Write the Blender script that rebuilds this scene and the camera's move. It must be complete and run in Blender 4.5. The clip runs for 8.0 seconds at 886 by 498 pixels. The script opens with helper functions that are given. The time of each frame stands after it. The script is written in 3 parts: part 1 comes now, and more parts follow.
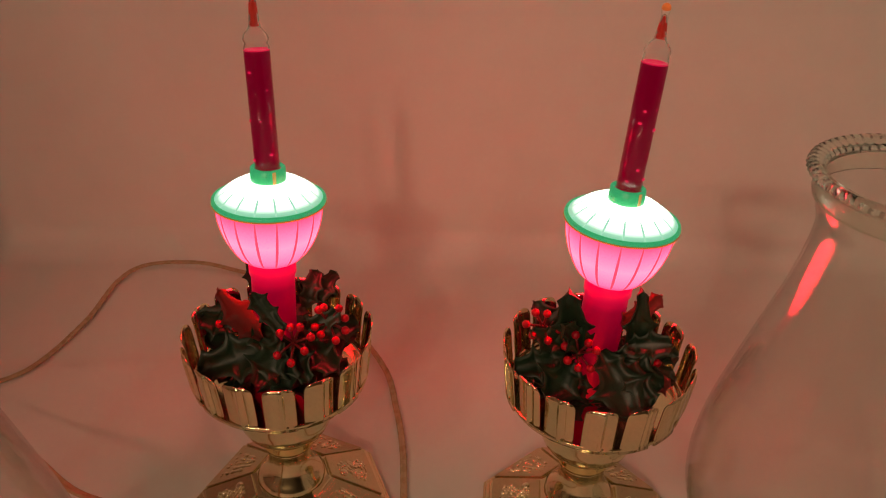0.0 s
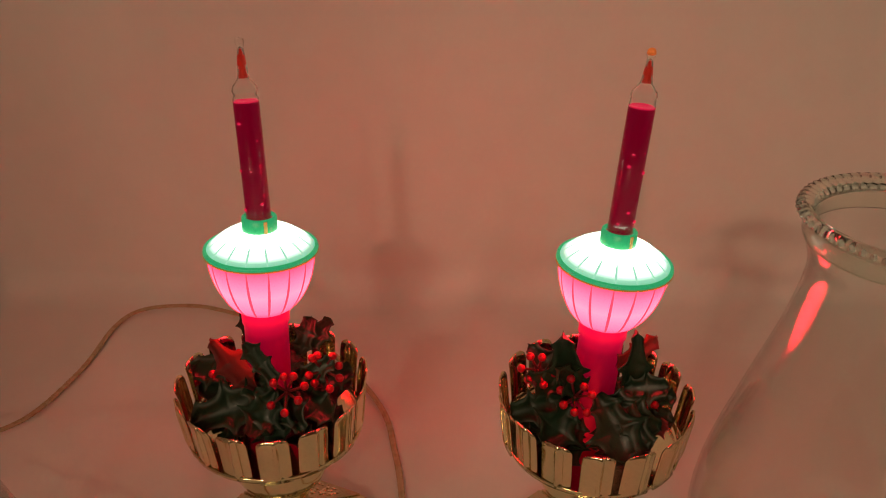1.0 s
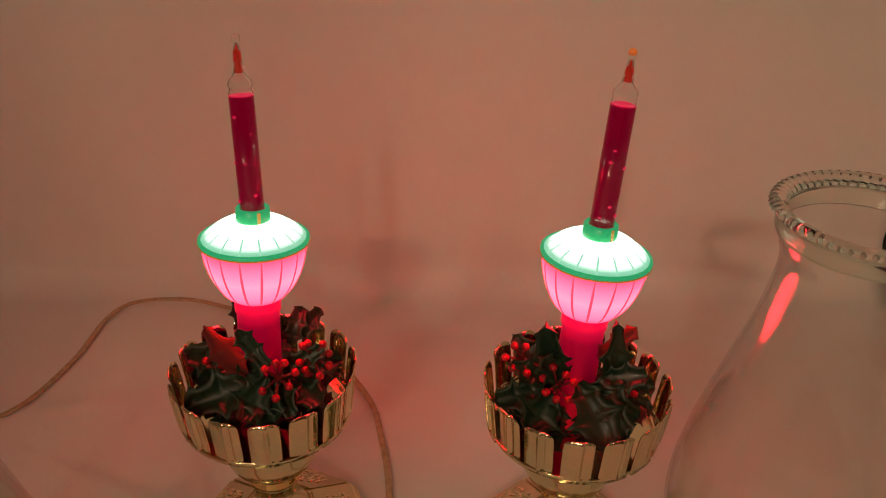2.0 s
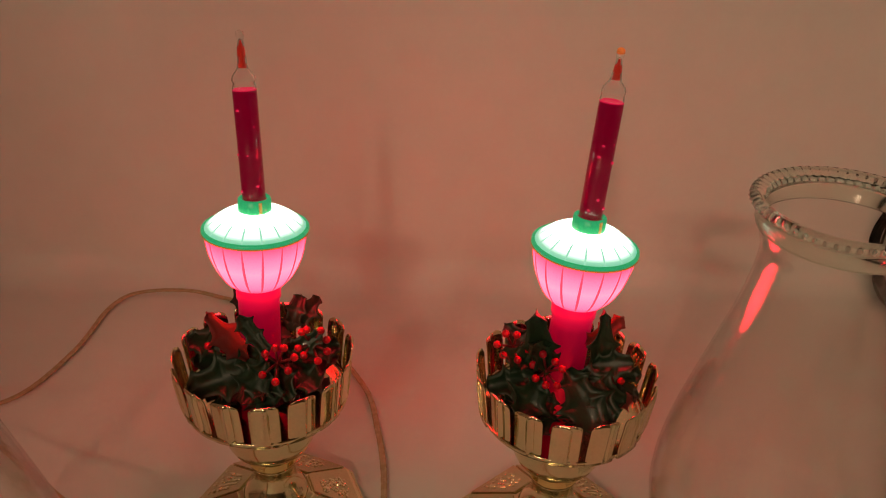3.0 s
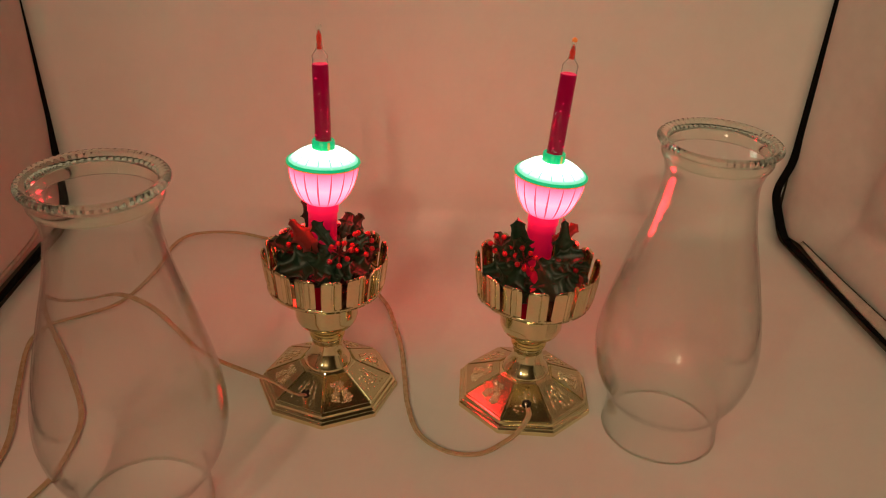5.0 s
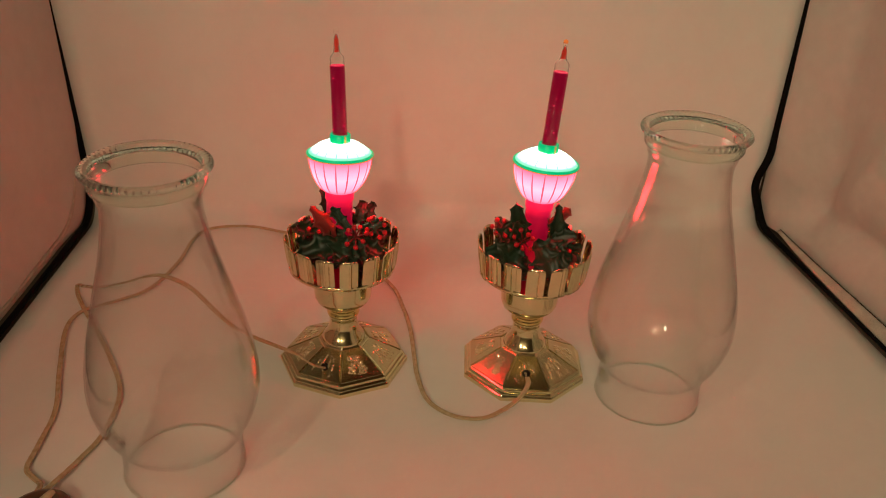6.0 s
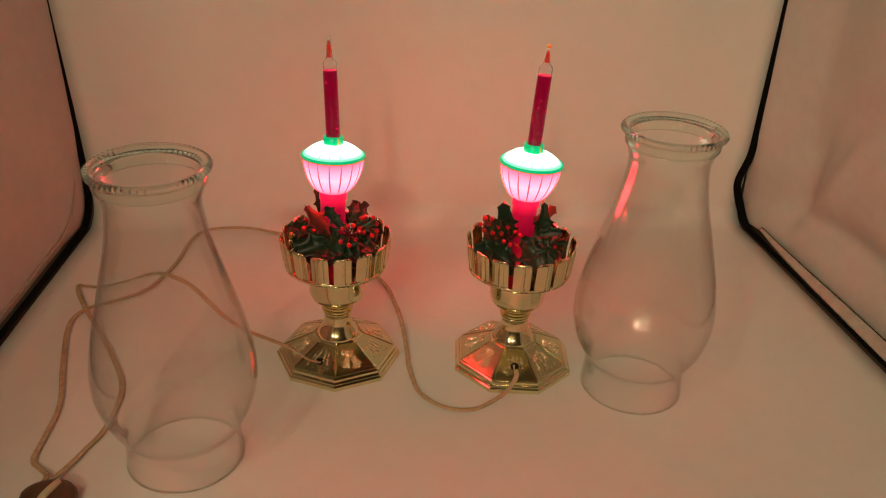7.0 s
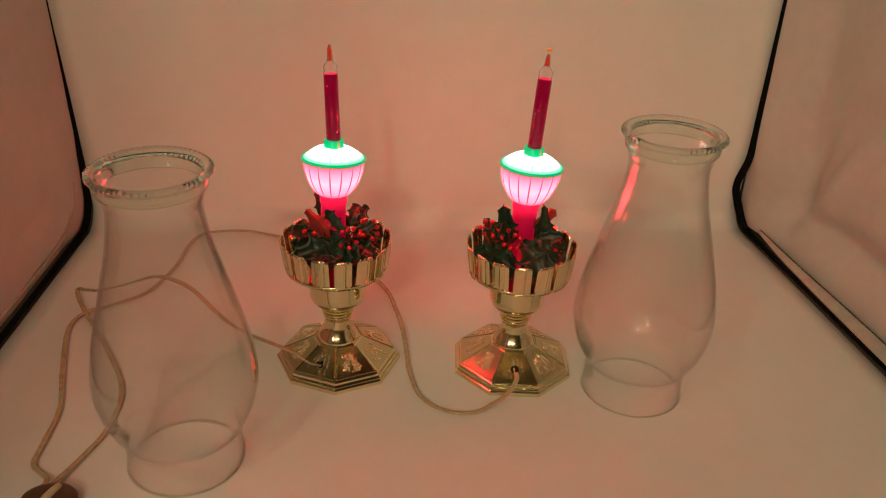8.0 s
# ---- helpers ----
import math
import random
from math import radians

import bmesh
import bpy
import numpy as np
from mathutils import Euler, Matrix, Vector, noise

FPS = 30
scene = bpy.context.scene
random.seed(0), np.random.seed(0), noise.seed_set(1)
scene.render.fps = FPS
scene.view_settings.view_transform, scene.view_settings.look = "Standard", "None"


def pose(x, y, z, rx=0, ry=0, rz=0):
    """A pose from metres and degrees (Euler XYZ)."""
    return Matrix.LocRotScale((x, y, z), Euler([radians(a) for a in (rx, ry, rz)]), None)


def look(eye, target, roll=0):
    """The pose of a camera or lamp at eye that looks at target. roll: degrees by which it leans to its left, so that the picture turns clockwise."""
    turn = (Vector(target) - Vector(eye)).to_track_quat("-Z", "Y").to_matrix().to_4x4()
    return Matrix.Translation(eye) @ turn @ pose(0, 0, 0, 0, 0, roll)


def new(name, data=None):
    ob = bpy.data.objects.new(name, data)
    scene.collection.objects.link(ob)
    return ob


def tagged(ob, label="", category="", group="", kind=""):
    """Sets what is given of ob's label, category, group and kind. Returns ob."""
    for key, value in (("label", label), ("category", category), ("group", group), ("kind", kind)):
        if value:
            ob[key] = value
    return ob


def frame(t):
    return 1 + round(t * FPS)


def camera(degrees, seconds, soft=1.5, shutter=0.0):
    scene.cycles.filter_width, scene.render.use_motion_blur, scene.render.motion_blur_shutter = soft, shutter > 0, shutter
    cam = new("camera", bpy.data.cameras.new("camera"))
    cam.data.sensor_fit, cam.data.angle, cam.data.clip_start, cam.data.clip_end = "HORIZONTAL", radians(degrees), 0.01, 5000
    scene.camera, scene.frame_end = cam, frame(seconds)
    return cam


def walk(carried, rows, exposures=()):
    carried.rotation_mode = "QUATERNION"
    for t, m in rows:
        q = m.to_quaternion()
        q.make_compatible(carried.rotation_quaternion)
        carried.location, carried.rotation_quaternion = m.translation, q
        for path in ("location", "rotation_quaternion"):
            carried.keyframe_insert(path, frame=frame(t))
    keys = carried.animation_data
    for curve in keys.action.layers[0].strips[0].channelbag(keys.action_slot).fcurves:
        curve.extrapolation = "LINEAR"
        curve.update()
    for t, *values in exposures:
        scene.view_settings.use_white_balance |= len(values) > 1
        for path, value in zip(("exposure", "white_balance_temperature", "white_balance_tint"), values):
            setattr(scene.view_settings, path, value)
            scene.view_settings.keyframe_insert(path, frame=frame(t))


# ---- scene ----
cam = camera(55.5, 8.0, soft=1.1)
PATH = [
    (0, (-0.0024, -0.2949, 0.3240), (0.0368, 1.4169, -0.7095), 1.58),
    (0.5, (0.0007, -0.2853, 0.3297), (0.0064, 1.4616, -0.6441), 0.11),
    (1, (0.0020, -0.2911, 0.3293), (0.0327, 1.4558, -0.6440), 0.29),
    (2.5, (0.0019, -0.3064, 0.3326), (0.0650, 1.4433, -0.6342), 1.41),
    (3, (0.0027, -0.3162, 0.3340), (0.0683, 1.4321, -0.6352), 1.81),
    (3.5, (-0.0038, -0.3578, 0.3368), (0.1164, 1.3814, -0.6434), 2.83),
    (4, (-0.0100, -0.4150, 0.3545), (0.1238, 1.3293, -0.6149), 3.19),
    (4.5, (-0.0193, -0.4498, 0.3658), (0.1196, 1.2917, -0.6078), 3.22),
    (6, (-0.0425, -0.5340, 0.3828), (0.1200, 1.2191, -0.5659), 2.73),
    (6.5, (-0.0432, -0.5542, 0.3870), (0.1283, 1.2009, -0.5565), 2.60),
    (7, (-0.0420, -0.5562, 0.3888), (0.1361, 1.2010, -0.5497), 2.52),
    (7.5, (-0.0409, -0.5554, 0.3884), (0.1393, 1.2040, -0.5455), 2.49),
    (8, (-0.0442, -0.5565, 0.3892), (0.1402, 1.2033, -0.5430), 2.58),
]
walk(cam, [(t, look(eye, target, roll)) for t, eye, target, roll in PATH], [(0.0, -0.56, 7050, 25), (1.0, -0.58, 6900, 19), (3.0, -0.58, 6900, 18), (4.5, -0.27, 6700, 8), (6.0, -0.04, 6450, 0), (8.0, -0.02, 6450, 0)])
WORLD = 0.014
# the last entry is an added fill that brightens the front floor
BULBS_AND_FILL = [(-0.535, -2.2, 1.483, 26.0, 0.045), (-0.316, -2.2, 1.448, 13.0, 0.045), (-0.014, -2.2, 1.427, 5.0, 0.045), (-1.325, -2.2, 1.415, 25.0, 0.14), (-0.50, -0.80, 1.05, 4.8, 0.03)]
BULB_A = ((1.33, -5.1), (-3.0, -3.0))
BULB_B = ((3.5, -3.0), (0.8, -1.6))

# ---- light: a ceiling fixture in the room before the tent, an added fill, and dim room light ----
world = bpy.data.worlds.new("room_light")
scene.world = world
world.use_nodes = True
world.node_tree.nodes["Background"].inputs[0].default_value = (1.0, 0.78, 0.52, 1)
world.node_tree.nodes["Background"].inputs[1].default_value = WORLD
for bx, by, bz, e, size in BULBS_AND_FILL:
    data = bpy.data.lights.new("ceiling_or_fill_light", "POINT")
    data.energy, data.color, data.shadow_soft_size = e, (1.0, 0.76, 0.50), size
    new("ceiling_or_fill_light", data).matrix_basis = pose(bx, by, bz)


# ---- materials ----
def material(name, colour, rough=0.5, metal=0.0, spread=0.08, scale=60.0, bump=0.0, bump_scale=300.0, trans=0.0, ior=1.45, glow=None, power=0.0, coat=0.0, sheen=0.0):
    """Principled material with two scales of colour and gloss variation."""
    m = bpy.data.materials.new(name)
    m.use_nodes = True
    nt = m.node_tree
    b = nt.nodes["Principled BSDF"]
    tc = nt.nodes.new("ShaderNodeTexCoord")
    big, fine = nt.nodes.new("ShaderNodeTexNoise"), nt.nodes.new("ShaderNodeTexNoise")
    big.inputs["Scale"].default_value, fine.inputs["Scale"].default_value = scale, scale * 9
    big.inputs["Detail"].default_value = fine.inputs["Detail"].default_value = 5
    for n in (big, fine):
        nt.links.new(tc.outputs["Object"], n.inputs["Vector"])
    mix = nt.nodes.new("ShaderNodeMath")
    mix.operation = "ADD"
    nt.links.new(big.outputs["Fac"], mix.inputs[0])
    nt.links.new(fine.outputs["Fac"], mix.inputs[1])
    ramp = nt.nodes.new("ShaderNodeMapRange")
    ramp.inputs[1].default_value, ramp.inputs[2].default_value = 0.7, 1.3
    ramp.inputs[3].default_value, ramp.inputs[4].default_value = 1 - spread, 1 + spread
    nt.links.new(mix.outputs[0], ramp.inputs[0])
    hsv = nt.nodes.new("ShaderNodeHueSaturation")
    hsv.inputs["Color"].default_value = (*colour, 1)
    nt.links.new(ramp.outputs[0], hsv.inputs["Value"])
    nt.links.new(hsv.outputs[0], b.inputs["Base Color"])
    rr = nt.nodes.new("ShaderNodeMapRange")
    rr.inputs[1].default_value, rr.inputs[2].default_value = 0.3, 0.7
    rr.inputs[3].default_value, rr.inputs[4].default_value = rough * 0.8, min(1, rough * 1.2)
    nt.links.new(fine.outputs["Fac"], rr.inputs[0])
    nt.links.new(rr.outputs[0], b.inputs["Roughness"])
    b.inputs["Metallic"].default_value = metal
    b.inputs["Transmission Weight"].default_value = trans
    b.inputs["IOR"].default_value = ior
    b.inputs["Coat Weight"].default_value = coat
    b.inputs["Sheen Weight"].default_value = sheen
    if glow:
        b.inputs["Emission Color"].default_value = (*glow, 1)
        b.inputs["Emission Strength"].default_value = power
    if bump:
        bn, bp = nt.nodes.new("ShaderNodeTexNoise"), nt.nodes.new("ShaderNodeBump")
        bn.inputs["Scale"].default_value, bn.inputs["Detail"].default_value = bump_scale, 6
        bp.inputs["Strength"].default_value, bp.inputs["Distance"].default_value = 1.0, bump
        nt.links.new(tc.outputs["Object"], bn.inputs["Vector"])
        nt.links.new(bn.outputs["Fac"], bp.inputs["Height"])
        nt.links.new(bp.outputs[0], b.inputs["Normal"])
    return m


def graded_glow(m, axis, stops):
    """Paints the light shining through a part as emission along a local axis (0 x, 1 y, 2 z): stops of (metres, colour
    times strength).
    """
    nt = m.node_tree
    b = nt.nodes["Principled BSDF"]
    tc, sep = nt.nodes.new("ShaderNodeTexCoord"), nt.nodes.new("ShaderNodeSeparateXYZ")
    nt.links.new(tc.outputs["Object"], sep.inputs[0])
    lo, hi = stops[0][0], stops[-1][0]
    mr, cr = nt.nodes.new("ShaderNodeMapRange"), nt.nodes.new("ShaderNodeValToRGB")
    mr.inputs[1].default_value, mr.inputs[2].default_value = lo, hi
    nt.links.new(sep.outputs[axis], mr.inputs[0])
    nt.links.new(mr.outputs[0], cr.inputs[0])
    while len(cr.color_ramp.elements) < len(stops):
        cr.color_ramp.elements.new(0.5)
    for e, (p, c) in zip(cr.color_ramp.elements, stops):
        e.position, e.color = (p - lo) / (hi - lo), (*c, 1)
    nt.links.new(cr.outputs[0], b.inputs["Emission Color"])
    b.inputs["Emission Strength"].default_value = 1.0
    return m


GOLD = material("polished_brass_plate", (0.76, 0.69, 0.43), 0.12, 1.0, 0.06, 90)
# sloped faces: rougher, and darkened in colour for the dark room they reflect
GOLD_FACE_DIM = material("stamped_brass_painted_dim", (0.60, 0.54, 0.33), 0.22, 1.0, 0.06, 60)
GOLD_DEEP = material("polished_brass_ring", (0.76, 0.62, 0.26), 0.10, 1.0, 0.06, 90)
GOLD_RELIEF = material("bright_brass_relief", (0.92, 0.84, 0.60), 0.16, 1.0, 0.06, 200)
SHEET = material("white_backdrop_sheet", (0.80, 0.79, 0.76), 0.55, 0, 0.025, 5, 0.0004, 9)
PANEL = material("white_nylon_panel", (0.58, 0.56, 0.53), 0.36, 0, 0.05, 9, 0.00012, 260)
HEM = material("pale_hem_tape", (0.52, 0.48, 0.42), 0.6, 0, 0.16, 90, 0.0006, 500)
BLACK = material("black_piping", (0.004, 0.004, 0.004), 0.8, 0, 0.3, 80, 0.0002, 700)
BLACK.node_tree.nodes["Principled BSDF"].inputs["Specular IOR Level"].default_value = 0.1
STITCH = material("dark_thread", (0.03, 0.025, 0.02), 0.8, 0, 0.2, 300)
GLASS = material("clear_glass", (1, 1, 1), 0.0, 0, 0.0, 20, trans=1.0, ior=1.46)
RIM_GLASS = material("greenish_pressed_glass", (0.92, 0.97, 0.90), 0.07, 0, 0.0, 20, trans=1.0, ior=1.33)
THIN_GLASS = bpy.data.materials.new("thin_clear_glass")
THIN_GLASS.use_nodes = True
_nt = THIN_GLASS.node_tree
_mix, _thin, _gloss, _fres = [_nt.nodes.new(k) for k in ("ShaderNodeMixShader", "ShaderNodeBsdfTransparent", "ShaderNodeBsdfGlossy", "ShaderNodeLayerWeight")]
_pow, _map = _nt.nodes.new("ShaderNodeMath"), _nt.nodes.new("ShaderNodeMapRange")
_pow.operation, _pow.inputs[1].default_value = "POWER", 3.0
_map.inputs[3].default_value, _map.inputs[4].default_value = 0.035, 0.85
_thin.inputs[0].default_value = (0.990, 0.995, 0.988, 1)
_gloss.inputs["Roughness"].default_value = 0.01
_tc, _stretch, _grain, _bump = [_nt.nodes.new(k) for k in ("ShaderNodeTexCoord", "ShaderNodeMapping", "ShaderNodeTexNoise", "ShaderNodeBump")]
_stretch.inputs["Scale"].default_value = (1.0, 1.0, 0.18)
_grain.inputs["Scale"].default_value, _grain.inputs["Detail"].default_value = 90.0, 2.0
_bump.inputs["Strength"].default_value, _bump.inputs["Distance"].default_value = 0.6, 0.0006
_nt.links.new(_tc.outputs["Object"], _stretch.inputs["Vector"])
_nt.links.new(_stretch.outputs[0], _grain.inputs["Vector"])
_nt.links.new(_grain.outputs["Fac"], _bump.inputs["Height"])
_nt.links.new(_bump.outputs[0], _gloss.inputs["Normal"])
_fres.inputs[0].default_value = 0.5
_nt.links.new(_fres.outputs["Facing"], _pow.inputs[0])
_nt.links.new(_pow.outputs[0], _map.inputs[0])
_nt.links.new(_map.outputs[0], _mix.inputs[0])
_nt.links.new(_thin.outputs[0], _mix.inputs[1])
_nt.links.new(_gloss.outputs[0], _mix.inputs[2])
_nt.links.new(_mix.outputs[0], _nt.nodes["Material Output"].inputs[0])
CORD = material("clear_amber_cord_plastic", (0.50, 0.37, 0.22), 0.28, 0, 0.02, 30, coat=0.3)
PLUG = material("brown_bakelite", (0.10, 0.05, 0.025), 0.35, 0, 0.2, 150)
BEIGE = material("beige_plastic", (0.55, 0.45, 0.30), 0.4, 0, 0.12, 150)
LEAF = material("dark_green_holly_plastic", (0.010, 0.032, 0.015), 0.42, 0, 0.45, 160, 0.00005, 150, coat=0.10)
# leaves near the bulbs: the red light on them is put into the colour
LEAF_RED_LIT = material("holly_plastic_painted_red_light", (0.20, 0.06, 0.055), 0.4, 0, 0.3, 160, 0.00005, 150)
_nt = LEAF_RED_LIT.node_tree
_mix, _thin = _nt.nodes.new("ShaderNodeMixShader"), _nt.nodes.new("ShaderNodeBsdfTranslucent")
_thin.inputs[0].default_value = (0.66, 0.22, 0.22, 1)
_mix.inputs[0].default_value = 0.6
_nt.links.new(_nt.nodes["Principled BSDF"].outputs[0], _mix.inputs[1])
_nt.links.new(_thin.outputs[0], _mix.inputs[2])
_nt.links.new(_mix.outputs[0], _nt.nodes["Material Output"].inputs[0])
BERRY = material("red_berry_plastic", (0.50, 0.008, 0.022), 0.3, 0, 0.15, 300, coat=0.15)
TWIG = material("dark_red_stem_plastic", (0.16, 0.012, 0.015), 0.4, 0, 0.2, 300)
HOLE_SHADE = material("painted_hole_shade", (0.01, 0.008, 0.006), 0.8)
ROOM = material("plain_room_paint", (0.15, 0.12, 0.09), 0.8, 0, 0.05, 2)
# plastic of the lit bulbs: light from inside is put in as emission
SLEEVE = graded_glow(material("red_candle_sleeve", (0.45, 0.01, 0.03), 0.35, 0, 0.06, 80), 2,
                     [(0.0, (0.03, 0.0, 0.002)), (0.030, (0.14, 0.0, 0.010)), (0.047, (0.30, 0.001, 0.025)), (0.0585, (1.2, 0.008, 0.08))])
BOWL = graded_glow(material("lit_pink_plastic", (0.6, 0.08, 0.14), 0.3, 0, 0.05, 120), 2,
                   [(0.0, (11.0, 0.10, 0.28)), (0.004, (27.0, 0.42, 0.74)), (0.0130, (30.0, 0.70, 1.02)), (0.020, (27.0, 0.42, 0.74)), (0.0262, (10.0, 0.12, 0.30))])
BOWL_RIB = material("pink_plastic_rib", (0.5, 0.03, 0.08), 0.3, glow=(1.5, 0.13, 0.25), power=1.0)
CAP = graded_glow(material("lit_pale_green_plastic", (0.25, 0.6, 0.4), 0.3, 0, 0.04, 120), 2,
                  [(0.0, (0.02, 0.62, 0.30)), (0.0018, (0.35, 0.95, 0.70)), (0.0036, (2.2, 3.2, 2.6)), (0.0085, (4.5, 6.0, 4.8))])
CAP_RIB = material("pale_green_plastic_rib", (0.2, 0.6, 0.4), 0.3, glow=(0.40, 0.95, 0.72), power=1.0)
RIM_GREEN = material("green_plastic_rim", (0.03, 0.35, 0.14), 0.3, 0, 0.08, 200, glow=(0.0, 0.42, 0.17), power=1.0)
RIM_EDGE = material("gold_flash_edge", (0.45, 0.30, 0.08), 0.4, 0, 0.1, 200, glow=(0.35, 0.16, 0.03), power=0.6)
COLLAR = material("green_plastic_collar", (0.02, 0.30, 0.10), 0.3, 0, 0.10, 200, glow=(0.0, 0.40, 0.16), power=1.0)
# bulb light caught by liquid, bubbles and tip is painted as emission
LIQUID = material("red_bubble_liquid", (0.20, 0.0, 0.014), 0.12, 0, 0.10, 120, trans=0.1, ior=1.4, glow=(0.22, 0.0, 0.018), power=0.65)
LIQUID_GLOW = material("red_liquid_painted_glow", (0.6, 0.02, 0.08), 0.1, 0, 0.0, 120, glow=(0.9, 0.01, 0.08), power=0.8)
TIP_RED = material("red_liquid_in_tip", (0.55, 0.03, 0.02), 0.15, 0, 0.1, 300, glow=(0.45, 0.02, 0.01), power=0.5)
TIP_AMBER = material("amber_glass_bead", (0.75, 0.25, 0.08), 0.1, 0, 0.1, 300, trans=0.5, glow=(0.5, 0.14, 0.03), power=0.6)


# ---- mesh helpers ----
def part(name, bm, mat, parent=None, label="", smooth=True, raw=False):
    me = bpy.data.meshes.new(name)
    if not raw:
        bmesh.ops.recalc_face_normals(bm, faces=bm.faces)
    bm.to_mesh(me)
    bm.free()
    me.materials.append(mat)
    for f in me.polygons:
        f.use_smooth = smooth
    ob = new(name, me)
    ob.parent = parent
    if label:
        tagged(ob, label)
    return ob


def share(ob, m=None):
    """Another object on the same mesh under the same parent."""
    o = new(ob.name.split(".")[0], ob.data)
    o.parent = ob.parent
    if m is not None:
        o.matrix_basis = m
    return o


def empty(name, m, label, category, group=""):
    return tagged_empty(new(name), m, label, category, group)


def tagged_empty(ob, m, label, category, group):
    ob.empty_display_size = 0.01
    ob.matrix_basis = m
    return tagged(ob, label, category, group)


def revolve(profile, n=64, wave=None):
    """Turns (r, z) pairs round the z axis; wave(r, z, angle) may change the radius."""
    bm = bmesh.new()
    rings = []
    for r, z in profile:
        if r <= 1e-6:
            rings.append([bm.verts.new((0, 0, z))])
        else:
            ring = []
            for i in range(n):
                a = 2 * math.pi * i / n
                q = wave(r, z, a) if wave else r
                ring.append(bm.verts.new((q * math.cos(a), q * math.sin(a), z)))
            rings.append(ring)
    for lo, hi in zip(rings, rings[1:]):
        for i in range(n):
            j = (i + 1) % n
            vs = [lo[i % len(lo)], lo[j % len(lo)], hi[j % len(hi)], hi[i % len(hi)]]
            vs = list(dict.fromkeys(vs))
            if len(vs) > 2:
                bm.faces.new(vs)
    return bm


def shell(outside, inside, n):
    """A closed hollow turned body: the inner skin faces inwards."""
    bm = revolve(outside, n)
    bmesh.ops.recalc_face_normals(bm, faces=bm.faces)
    hole = revolve(inside, n)
    bmesh.ops.recalc_face_normals(hole, faces=hole.faces)
    bmesh.ops.reverse_faces(hole, faces=hole.faces)
    me = bpy.data.meshes.new("skin")
    hole.to_mesh(me)
    hole.free()
    bm.from_mesh(me)
    bpy.data.meshes.remove(me)
    return bm


def smooth_line(pts, per=8):
    """Catmull-Rom points through pts."""
    pts = [Vector(p) for p in pts]
    ext = [2 * pts[0] - pts[1]] + pts + [2 * pts[-1] - pts[-2]]
    out = []
    for a, b, c, d in zip(ext, ext[1:], ext[2:], ext[3:]):
        for k in range(per):
            t = k / per
            out.append(0.5 * (2 * b + (c - a) * t + (2 * a - 5 * b + 4 * c - d) * t * t + (3 * b - a - 3 * c + d) * t ** 3))
    return out + [pts[-1]]


def sweep(line, section, up=(0, 0, 1), widths=None):
    """Carries a closed section of (side, up) pairs along a line."""
    bm = bmesh.new()
    up = Vector(up)
    rings = []
    for i, p in enumerate(line):
        d = (line[min(i + 1, len(line) - 1)] - line[max(i - 1, 0)]).normalized()
        s = d.cross(up)
        s = s.normalized() if s.length > 1e-4 else Vector((1, 0, 0))
        u = s.cross(d)
        w = widths[i] if widths else 1.0
        rings.append([bm.verts.new(p + s * a * w + u * b * w) for a, b in section])
    n = len(section)
    for lo, hi in zip(rings, rings[1:]):
        for i in range(n):
            bm.faces.new((lo[i], lo[(i + 1) % n], hi[(i + 1) % n], hi[i]))
    bm.faces.new(rings[0])
    bm.faces.new(rings[-1][::-1])
    return bm


def circle(r, n=10):
    return [(r * math.cos(2 * math.pi * i / n), r * math.sin(2 * math.pi * i / n)) for i in range(n)]


def slab(corners, drop):
    """A plate from its upper corners, thickened along drop."""
    bm = bmesh.new()
    top = [bm.verts.new(c) for c in corners]
    low = [bm.verts.new(Vector(c) + Vector(drop)) for c in corners]
    bm.faces.new(top)
    bm.faces.new(low[::-1])
    n = len(top)
    for i in range(n):
        bm.faces.new((top[i], low[i], low[(i + 1) % n], top[(i + 1) % n]))
    return bm


def ball(bm, place, r, squash=1.0, turn=None):
    m = Matrix.Translation(place) @ (turn or Matrix.Identity(4)) @ Matrix.Diagonal((1, 1, squash, 1))
    bmesh.ops.create_icosphere(bm, subdivisions=2, radius=r, matrix=m)


# ---- the light tent ----
XL, XR, YB, TOP, COVE = -0.3185, 0.3565, 0.236, 0.66, 0.024
FLARE = 0.055


def lean_west(z):
    """How far the west seam stands out at a height."""
    return 0.040 * max(0.0, z - 0.06)


def sheet_profile():
    pts = [(-0.75 + 0.05 * k, 0.0) for k in range(20)]
    pts += [(YB - COVE + COVE * math.sin(a), COVE - COVE * math.cos(a)) for a in [math.pi / 2 * k / 12 for k in range(13)]]
    return pts + [(YB, COVE + 0.04 * k) for k in range(1, 17)]


